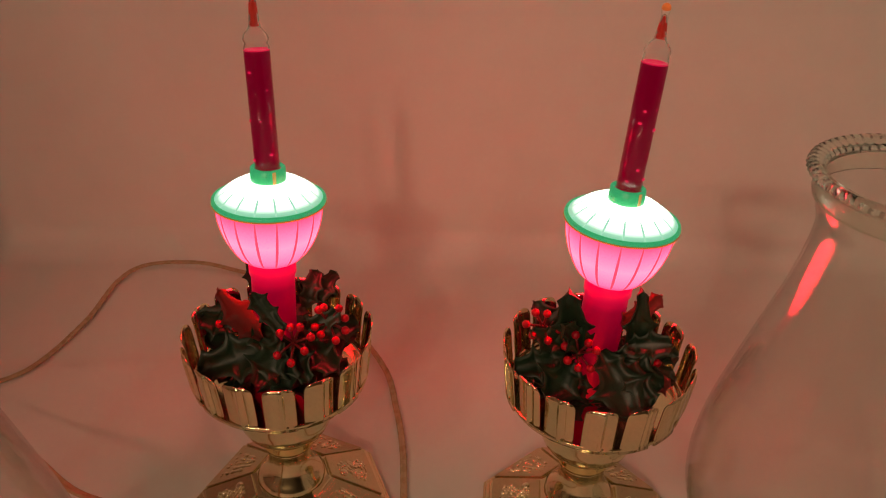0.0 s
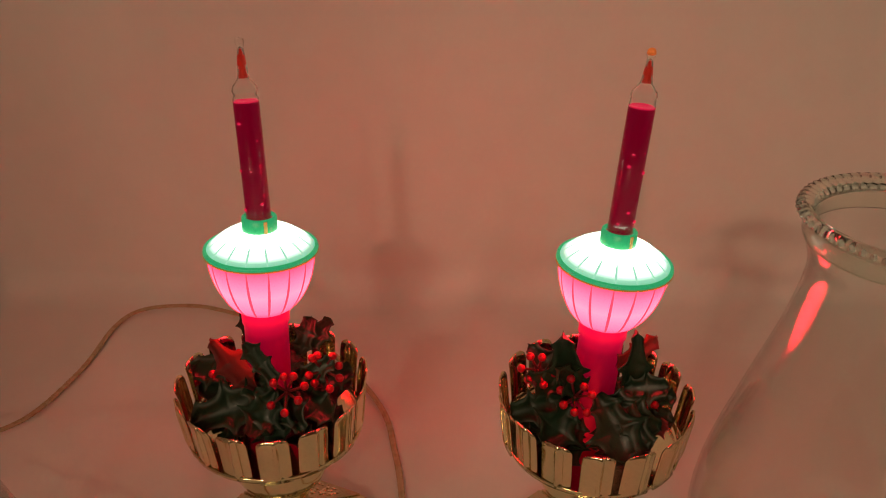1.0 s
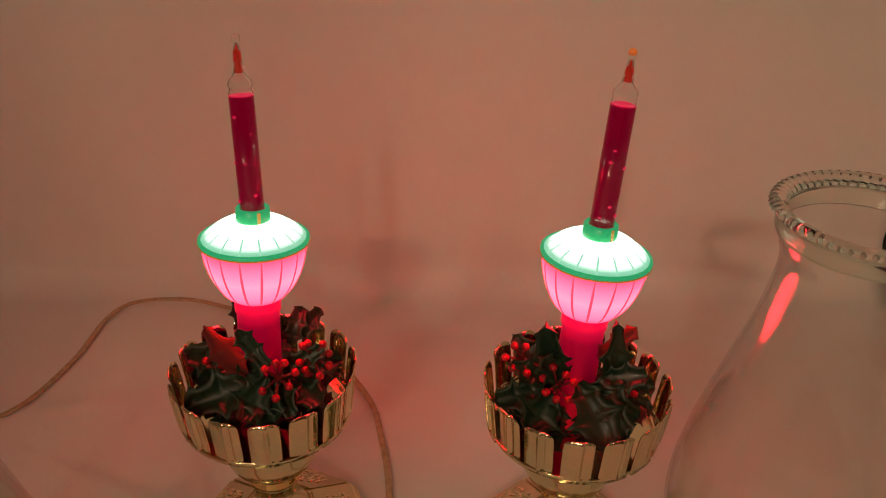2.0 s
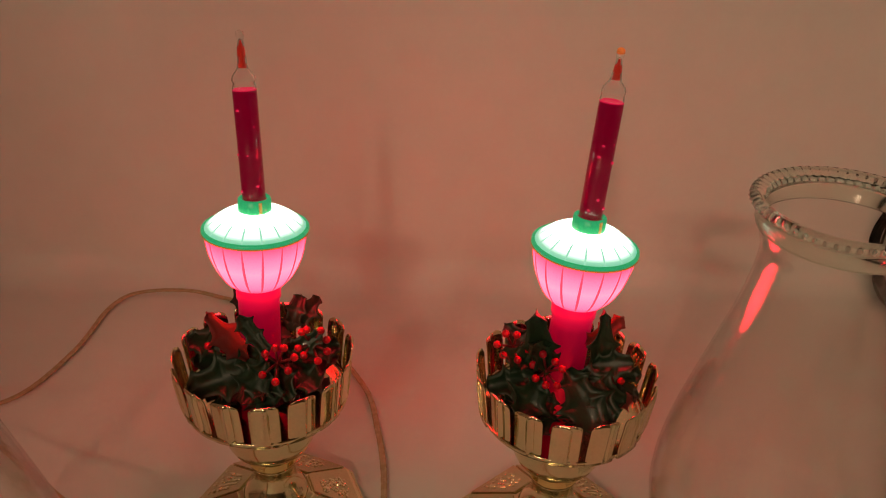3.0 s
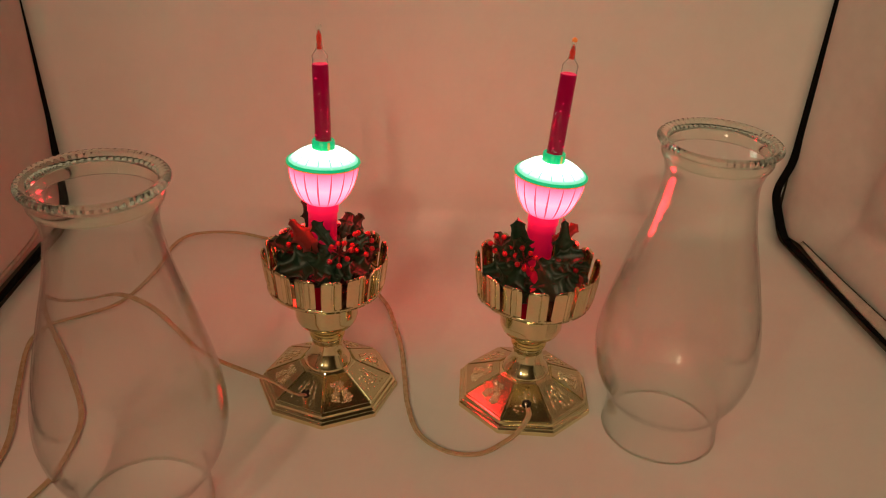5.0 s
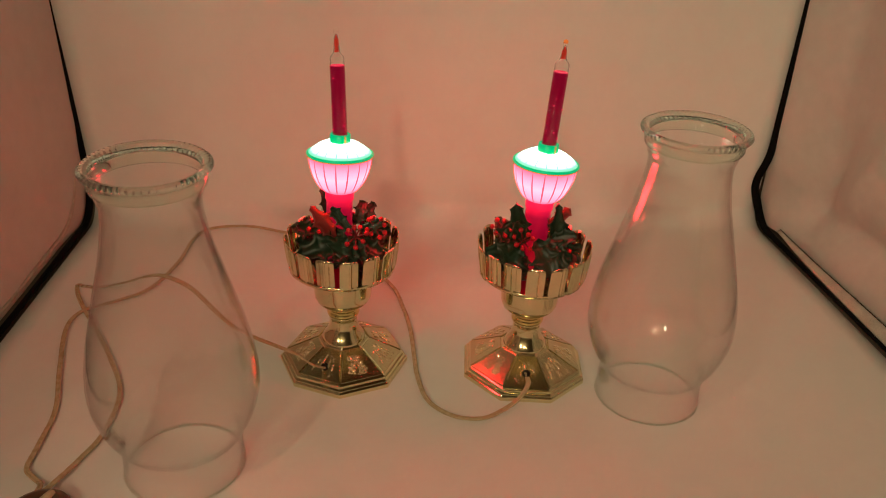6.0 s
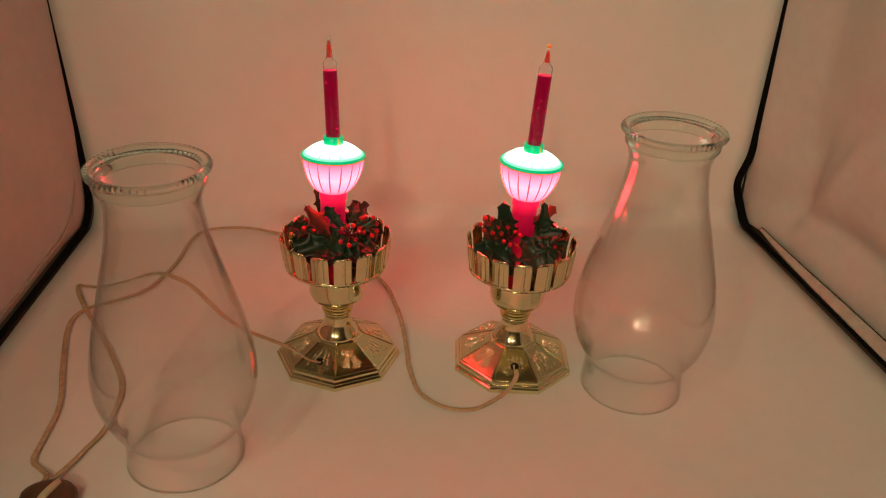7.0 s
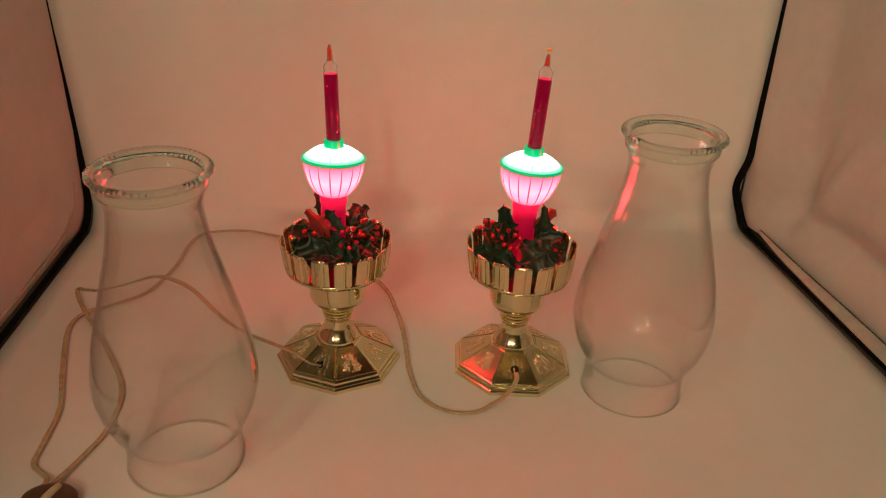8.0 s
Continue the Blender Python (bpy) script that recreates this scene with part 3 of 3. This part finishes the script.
    tube = part("tube", shell(out, hollow, 40), GLASS, lamp, "clear glass tube with a blown tip", raw=True)
    tube.matrix_basis = base @ Matrix.Diagonal((0.95, 0.95, 1.0, 1))
    inner = [(0.0044, 0.0010), (0.0049, 0.0016), (0.0049, level - 0.0006)]
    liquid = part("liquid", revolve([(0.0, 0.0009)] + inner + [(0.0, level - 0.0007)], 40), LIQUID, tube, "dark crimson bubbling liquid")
    # lit surface and foot: brighter glowing copies of the liquid colour
    part("liquid_top", revolve([(0.0, level - 0.0005), (0.0049, level - 0.0005), (0.0049, level), (0.0044, level), (0.0038, level - 0.0003), (0.0, level - 0.0004)], 40), LIQUID_GLOW, tube, "red liquid surface with painted glow")
    part("liquid_foot", revolve([(0.0, 0.0003), (0.0051, 0.0004), (0.0054, 0.0010), (0.0054, 0.0026), (0.00525, 0.0030), (0.00525, 0.0012), (0.0, 0.0004)], 40), LIQUID_GLOW, tube, "red foot of the tube with painted glow")
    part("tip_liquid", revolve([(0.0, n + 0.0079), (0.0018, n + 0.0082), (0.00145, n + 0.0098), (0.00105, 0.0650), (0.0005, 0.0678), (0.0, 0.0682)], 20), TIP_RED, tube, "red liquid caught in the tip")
    if amber:
        bm = bmesh.new()
        ball(bm, (0, 0, 0.0710), 0.0017, 0.8)
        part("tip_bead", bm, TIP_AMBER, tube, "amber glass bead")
    rnd = random.Random(seed)
    for k in range(7):
        bm = bmesh.new()
        ball(bm, (0, 0, 0), rnd.uniform(0.0005, 0.0011), 0.7)
        b = part("bubble", bm, LIQUID_GLOW, tube)
        a = rnd.uniform(3.6, 5.8)
        b.matrix_basis = pose(0.0047 * math.cos(a), 0.0047 * math.sin(a), rnd.uniform(0.006, level - 0.006))
    return lamp


# ---- holly ----
def holly_leaf(length, width, curl, seed):
    """A spiny, folded and curled holly leaf along +x with a midrib, 0.5 mm thick."""
    rnd = random.Random(seed)
    bm = bmesh.new()
    n, cols = 40, (-1.0, -0.55, -0.12, 0.0, 0.12, 0.55, 1.0)
    layers = []
    for off in (0.0, -0.0005):
        rows = []
        for i in range(n + 1):
            t = i / n
            body = math.sin(math.pi * min(1, t * 0.93 + 0.05)) ** 0.75
            saw = abs(((t ** 0.9 * 3.0 + 0.30 + 0.10 * math.sin(seed * 1.7)) % 1.0) - 0.5) * 2
            spine = 0.60 + 0.50 * saw ** 4.0
            w = width / 2 * body * spine * (1 + 0.16 * math.sin(seed * 2.3 + 7 * t)) if t < 0.97 else width * 0.01
            lift = curl * length * (t - 0.5) ** 2 * 2.0
            row = []
            for c in cols:
                edge = abs(c) ** 1.5
                z = lift + 0.20 * width * edge + edge * saw * 0.022 * length * (1 if c > 0 else 0.6) * math.sin(5 * t + seed) + (0.0004 if c == 0 else 0)
                row.append(bm.verts.new((t * length, c * w, z + off)))
            rows.append(row)
        layers.append(rows)
        for a, b in zip(rows, rows[1:]):
            for j in range(len(cols) - 1):
                bm.faces.new((a[j], a[j + 1], b[j + 1], b[j]))
    o, q = layers
    for i in range(n):
        for j in (0, len(cols) - 1):
            bm.faces.new((o[i][j], o[i + 1][j], q[i + 1][j], q[i][j]))
    for i in (0, n):
        for j in range(len(cols) - 1):
            bm.faces.new((o[i][j], o[i][j + 1], q[i][j + 1], q[i][j]))
    return bm


def aim(base, tip, face):
    """The pose of a leaf from base to tip whose upper side turns towards face."""
    x = (Vector(tip) - Vector(base)).normalized()
    z = Vector(face)
    z = (z - x * z.dot(x)).normalized()
    y = z.cross(x)
    m = Matrix((x, y, z)).transposed().to_4x4()
    return Matrix.Translation(base) @ m


def holly_spray(x, y, leaves, clusters, label, seed, shift, dx=0.0, gap=()):
    spray = empty("holly_spray", pose(x, y, 0.0812), label, "holly", "artificial holly sprays")
    origin = Vector((x + dx, y + 0.0055, 0.0780)) + Vector(shift)
    rnd = random.Random(seed)
    for i, (base, tip, width, face, mat) in enumerate(leaves):
        b, t = Vector(base) - origin, Vector(tip) - origin
        leaf = part("leaf", holly_leaf((t - b).length, width, rnd.uniform(-0.25, 0.25), seed * 31 + i), mat, spray)
        leaf.matrix_basis = aim(b, t, face)
    for i in range(22):
        a = math.radians(i * 360 / 11 + rnd.uniform(-9, 9))
        b = Vector((0.013 * math.cos(a), 0.013 * math.sin(a), rnd.uniform(0.005, 0.018)))
        e = rnd.uniform(0.026, 0.0345)
        if gap and gap[0] < math.degrees(a) % 360 < gap[1]:
            continue
        t = Vector((e * math.cos(a + 0.25), e * math.sin(a + 0.25), rnd.uniform(0.008, 0.022)))
        leaf = part("leaf", holly_leaf((t - b).length, rnd.uniform(0.013, 0.018), rnd.uniform(-0.3, 0.2), seed * 77 + i), LEAF, spray)
        leaf.matrix_basis = aim(b, t, (rnd.uniform(-0.4, 0.4), rnd.uniform(-0.7, 0.1), 1))
    for i, (place, face, count, reach) in enumerate(clusters):
        c = Vector(place) - origin
        m = Matrix.Translation(c) @ Vector(face).to_track_quat("Z", "Y").to_matrix().to_4x4()
        ends = []
        for k in range(count):
            a = 2 * math.pi * k / count + rnd.uniform(-0.3, 0.3)
            ends.append(Vector((reach * math.cos(a), reach * math.sin(a), rnd.uniform(0.0005, 0.004))) * rnd.uniform(0.8, 1.15))
        bunch = part("berry_stem", sweep([Vector((0, 0, -0.018)), Vector((0, 0, -0.008)), Vector((0, 0, 0))], circle(0.0007, 6)), TWIG, spray)
        bunch.matrix_basis = m
        for e in ends:
            part("stalk", sweep([Vector((0, 0, -0.003)), e * 0.5, e], circle(0.00055, 6)), TWIG, bunch)
        bb = bmesh.new()
        bmesh.ops.create_icosphere(bb, subdivisions=2, radius=0.0018)
        berry = part("berry", bb, BERRY, bunch)
        berry.matrix_basis = pose(*ends[0])
        for e in ends[1:]:
            share(berry, pose(*e))
    return spray


# ---- the glass chimneys ----
def chimney(x, y, turn, label):
    """Blown-glass hurricane chimney with a beaded rim, open at both ends."""
    ch = empty("glass_chimney", pose(x, y, 0.0005, 0, 0, turn), label, "chimney", "glass hurricane chimneys")
    raw = [(1.012 * r + 0.0005 * (z / 0.19), 1.045 * z) for r, z in CHIMNEY]
    pts = [(p.x, p.z) for p in smooth_line([(r, 0, z) for r, z in raw], 5)]
    wall = 0.0011
    inside = [(max(0.001, r - wall), z) for r, z in pts]
    prof = pts + inside[::-1] + [pts[0]]
    body = part("glass_body", revolve(prof, 96), THIN_GLASS, ch, "clear thin pear-shaped glass body")
    r0, z0 = pts[-1]

    def bead(r, z, a):
        k = max(0.0, (r - r0 - 0.0034) / 0.0009)
        return r + 0.00042 * k * math.cos(60 * a)
    ring = [(r0 - 0.0019, z0 + 0.0003), (r0 + 0.0004, z0 + 0.0003), (r0 + 0.0032, z0 + 0.0007), (r0 + 0.0043, z0 + 0.0020), (r0 + 0.0040, z0 + 0.0036), (r0 + 0.0026, z0 + 0.0046), (r0 + 0.0006, z0 + 0.0043), (r0 - 0.0013, z0 + 0.0030), (r0 - 0.0022, z0 + 0.0014)]
    rim = part("beaded_rim", revolve(ring + [ring[0]], 360, bead), RIM_GLASS, ch, "thick beaded glass rim")
    zb = z0 - 0.0078
    band = [(r0 - 0.0022, zb + 0.0070), (r0 - 0.0014, zb + 0.0004), (r0 - 0.0006, zb), (r0 + 0.0006, zb + 0.0005), (r0 + 0.0011, zb + 0.0020), (r0 + 0.0013, zb + 0.0060), (r0 + 0.0009, zb + 0.0076)]
    part("neck_band", revolve(band + [band[0]], 96), RIM_GLASS, ch, "thick glass band under the rim")
    foot = [(0.0370 + 0.0006 * math.cos(a), 0.0006 + 0.0006 * math.sin(a)) for a in [math.pi * k / 5 for k in range(10)]]
    part("foot_rim", revolve(foot + [foot[0]], 96), RIM_GLASS, ch, "fire-polished foot edge")
    return ch


CHIMNEY = [(0.0362, 0.0), (0.0363, 0.006), (0.0360, 0.015), (0.0358, 0.021), (0.0366, 0.0255), (0.0402, 0.0315), (0.0450, 0.041), (0.0484, 0.053), (0.0494, 0.063), (0.0485, 0.076), (0.0453, 0.093), (0.0403, 0.112), (0.0350, 0.131), (0.0300, 0.149), (0.0267, 0.166), (0.0260, 0.176), (0.0275, 0.182), (0.0281, 0.188), (0.0292, 0.1935)]

AX, AY, BX, BY = -0.0652, -0.0045, 0.0709, -0.0140
rnd_a, rnd_b = random.Random(5), random.Random(9)
candle_lamp(AX, AY, radians(-91.9), -27.5, (7, 0.0, 0.40), ["grapes", "leaves"], "brass candle lamp with eight-sided base and toothed crown holding holly", rnd_a, False,
            [(-0.0857, -0.0466, 0.0260), (-0.0953, -0.0536, 0.0400), (-0.1088, -0.0575, 0.0500), (-0.1254, -0.0594, 0.0600), (-0.1381, -0.0632, 0.0730), (-0.1495, -0.0597, 0.0840), (-0.1599, -0.0553, 0.0930), (-0.1711, -0.0500, 0.0970), (-0.1841, -0.0419, 0.0960), (-0.1985, -0.0270, 0.0860), (-0.2183, -0.0012, 0.0670), (-0.2574, 0.0528, 0.0300), (-0.2826, 0.0858, 0.0110), (-0.2933, 0.0998, 0.0040),
             (-0.2903, 0.0888, 0.0022), (-0.2792, 0.0668, 0.0022), (-0.2614, 0.0365, 0.0022), (-0.2388, -0.0041, 0.0022), (-0.2211, -0.0452, 0.0022), (-0.2205, -0.0876, 0.0022), (-0.2285, -0.1127, 0.0022), (-0.2365, -0.1368, 0.0050), (-0.2402, -0.1494, 0.0085)])
candle_lamp(BX, BY, radians(-118.2), -43.4, (0, 0.0, 0.42), ["vines", "leaves", "grapes", "leaves", "grapes", "leaves", "grapes", "grapes"], "brass candle lamp with eight-sided base, its crown filled with holly", rnd_b, True,
            [(0.0680, -0.0546, 0.0140), (0.0619, -0.0609, 0.0070), (0.0517, -0.0672, 0.0026), (0.0343, -0.0777, 0.0022), (0.0139, -0.0756, 0.0022), (-0.0033, -0.0591, 0.0022), (-0.0100, -0.0312, 0.0022), (-0.0117, -0.0004, 0.0022), (-0.0133, 0.0323, 0.0022), (-0.0179, 0.0637, 0.0022), (-0.0274, 0.1019, 0.0022), (-0.0565, 0.1497, 0.0022), (-0.0934, 0.1890, 0.0022), (-0.1326, 0.2035, 0.0022),
             (-0.1640, 0.2122, 0.0035), (-0.1986, 0.2091, 0.0030), (-0.2130, 0.1894, 0.0022), (-0.2186, 0.1420, 0.0022), (-0.2331, 0.0971, 0.0022), (-0.2558, 0.0769, 0.0022), (-0.2774, 0.0627, 0.0022), (-0.2834, 0.0375, 0.0022), (-0.2715, -0.0165, 0.0022), (-0.2592, -0.0639, 0.0022), (-0.2585, -0.1002, 0.0022), (-0.2583, -0.1201, 0.0022), (-0.2505, -0.1295, 0.0022), (-0.2437, -0.1378, 0.0050), (-0.2422, -0.1494, 0.0085)])
bubble_light((-0.0681, -0.0007, 0.0785), BULB_A[0], BULB_A[1], 1, 0.0490, "lit bubble light with pink bowl, green rim and crimson tube", False)
bubble_light((0.0691, -0.0103, 0.0787), BULB_B[0], BULB_B[1], 2, 0.0518, "lit bubble light with crimson tube and amber tip", True)
FRONT = (0.1, -0.8, 0.6)
holly_spray(AX, AY, [
    ((-0.062, -0.014, 0.109), (-0.094, -0.022, 0.101), 0.027, (0, -0.7, 0.7), LEAF),
    ((-0.070, -0.009, 0.115), (-0.054, -0.031, 0.099), 0.023, (0.1, -0.8, 0.6), LEAF),
    ((-0.068, -0.014, 0.113), (-0.085, -0.009, 0.134), 0.0155, (0.1, -0.9, 0.3), LEAF_RED_LIT),
    ((-0.071, -0.012, 0.134), (-0.058, -0.018, 0.119), 0.012, FRONT, LEAF),
    ((-0.050, -0.008, 0.106), (-0.035, -0.024, 0.103), 0.018, FRONT, LEAF),
    ((-0.052, 0.014, 0.112), (-0.041, 0.026, 0.120), 0.014, FRONT, LEAF),
    ((-0.054, 0.012, 0.110), (-0.049, 0.022, 0.124), 0.014, FRONT, LEAF),
    ((-0.078, 0.002, 0.108), (-0.099, 0.008, 0.107), 0.018, (0, -0.6, 0.8), LEAF),
    ((-0.074, 0.016, 0.112), (-0.079, 0.020, 0.136), 0.010, (0.3, -0.9, 0.2), LEAF),
    ((-0.046, -0.002, 0.105), (-0.030, 0.004, 0.109), 0.016, FRONT, LEAF),
    ((-0.060, -0.016, 0.112), (-0.069, -0.032, 0.101), 0.019, FRONT, LEAF),
    ((-0.050, -0.010, 0.114), (-0.036, -0.006, 0.121), 0.014, FRONT, LEAF),
    ((-0.080, -0.004, 0.110), (-0.096, -0.006, 0.117), 0.014, FRONT, LEAF),
    ((-0.060, -0.014, 0.112), (-0.047, -0.028, 0.101), 0.018, FRONT, LEAF)],
    [((-0.054, -0.022, 0.117), (0.1, -0.85, 0.6), 7, 0.0070), ((-0.041, -0.008, 0.117), (0.2, -0.8, 0.6), 8, 0.0072), ((-0.080, -0.003, 0.117), (-0.2, -0.8, 0.6), 6, 0.0065)],
    "artificial dark green holly with red berries filling the crown", 3, (0.001, -0.001, 0.003))
holly_spray(BX, BY, [
    ((0.063, -0.015, 0.110), (0.055, -0.017, 0.143), 0.018, (-0.3, -0.9, 0.2), LEAF),
    ((0.084, -0.014, 0.107), (0.086, -0.012, 0.140), 0.015, (0.2, -0.9, 0.1), LEAF),
    ((0.080, -0.008, 0.120), (0.096, -0.004, 0.133), 0.014, (0.1, -0.9, 0.4), LEAF_RED_LIT),
    ((0.070, -0.020, 0.116), (0.082, -0.041, 0.096), 0.026, FRONT, LEAF),
    ((0.072, -0.018, 0.112), (0.096, -0.028, 0.104), 0.020, FRONT, LEAF),
    ((0.058, -0.012, 0.106), (0.036, -0.016, 0.102), 0.019, (-0.1, -0.7, 0.7), LEAF),
    ((0.060, -0.018, 0.108), (0.047, -0.033, 0.098), 0.022, FRONT, LEAF),
    ((0.088, -0.006, 0.104), (0.107, -0.004, 0.101), 0.017, FRONT, LEAF),
    ((0.092, -0.022, 0.099), (0.099, -0.026, 0.107), 0.012, (-0.3, -0.8, 0.4), LEAF_RED_LIT),
    ((0.058, 0.004, 0.104), (0.046, 0.012, 0.118), 0.016, FRONT, LEAF),
    ((0.064, -0.018, 0.116), (0.052, -0.022, 0.131), 0.016, FRONT, LEAF),
    ((0.082, -0.014, 0.114), (0.100, -0.018, 0.118), 0.016, FRONT, LEAF),
    ((0.056, -0.012, 0.112), (0.042, -0.012, 0.120), 0.014, FRONT, LEAF),
    ((0.078, -0.020, 0.112), (0.090, -0.036, 0.100), 0.018, FRONT, LEAF)],
    [((0.061, -0.023, 0.117), (-0.1, -0.85, 0.6), 7, 0.0068), ((0.048, -0.008, 0.119), (-0.1, -0.8, 0.6), 6, 0.0065), ((0.094, -0.008, 0.106), (0.2, -0.8, 0.6), 6, 0.0062)],
    "artificial dark green holly with small red berry sprigs in the crown", 4, (0.001, 0.001, 0.004), 0.0009, (228, 262))
chimney(-0.162, -0.1156, 20, "clear glass hurricane chimney with beaded rim standing on the sheet")
chimney(0.1577, -0.0495, 0, "clear glass hurricane chimney standing beside a brass lamp")

# ---- the plug where both cords meet ----
plug = empty("electrical_plug", pose(-0.236, -0.158, 0.0005, 0, 0, 8), "brown plug with beige cap lying on the white sheet", "plug")
bm = revolve([(0.0, 0.0), (0.0150, 0.0), (0.0165, 0.0020), (0.0168, 0.0065), (0.0150, 0.0100), (0.0095, 0.0122), (0.0, 0.0126)], 48)
for v in bm.verts:
    v.co.y *= 0.72
part("plug_body", bm, PLUG, plug, "brown rounded plug body")
part("cord_grip", sweep(smooth_line([(-0.004, -0.010, 0.0100), (0.000, -0.005, 0.0125), (0.004, 0.001, 0.0128), (0.006, 0.005, 0.0118)], 6), circle(0.0024, 10)), BEIGE, plug, "beige cord grip")
bm = slab([(-0.026, -0.013, 0.008), (-0.015, -0.011, 0.008), (-0.015, -0.002, 0.008), (-0.026, -0.003, 0.008)], (0, 0, -0.0075))
bmesh.ops.bevel(bm, geom=list(bm.edges), offset=0.0012, segments=2, affect="EDGES")
part("plug_cap", bm, BEIGE, plug, "beige plastic plug cap")
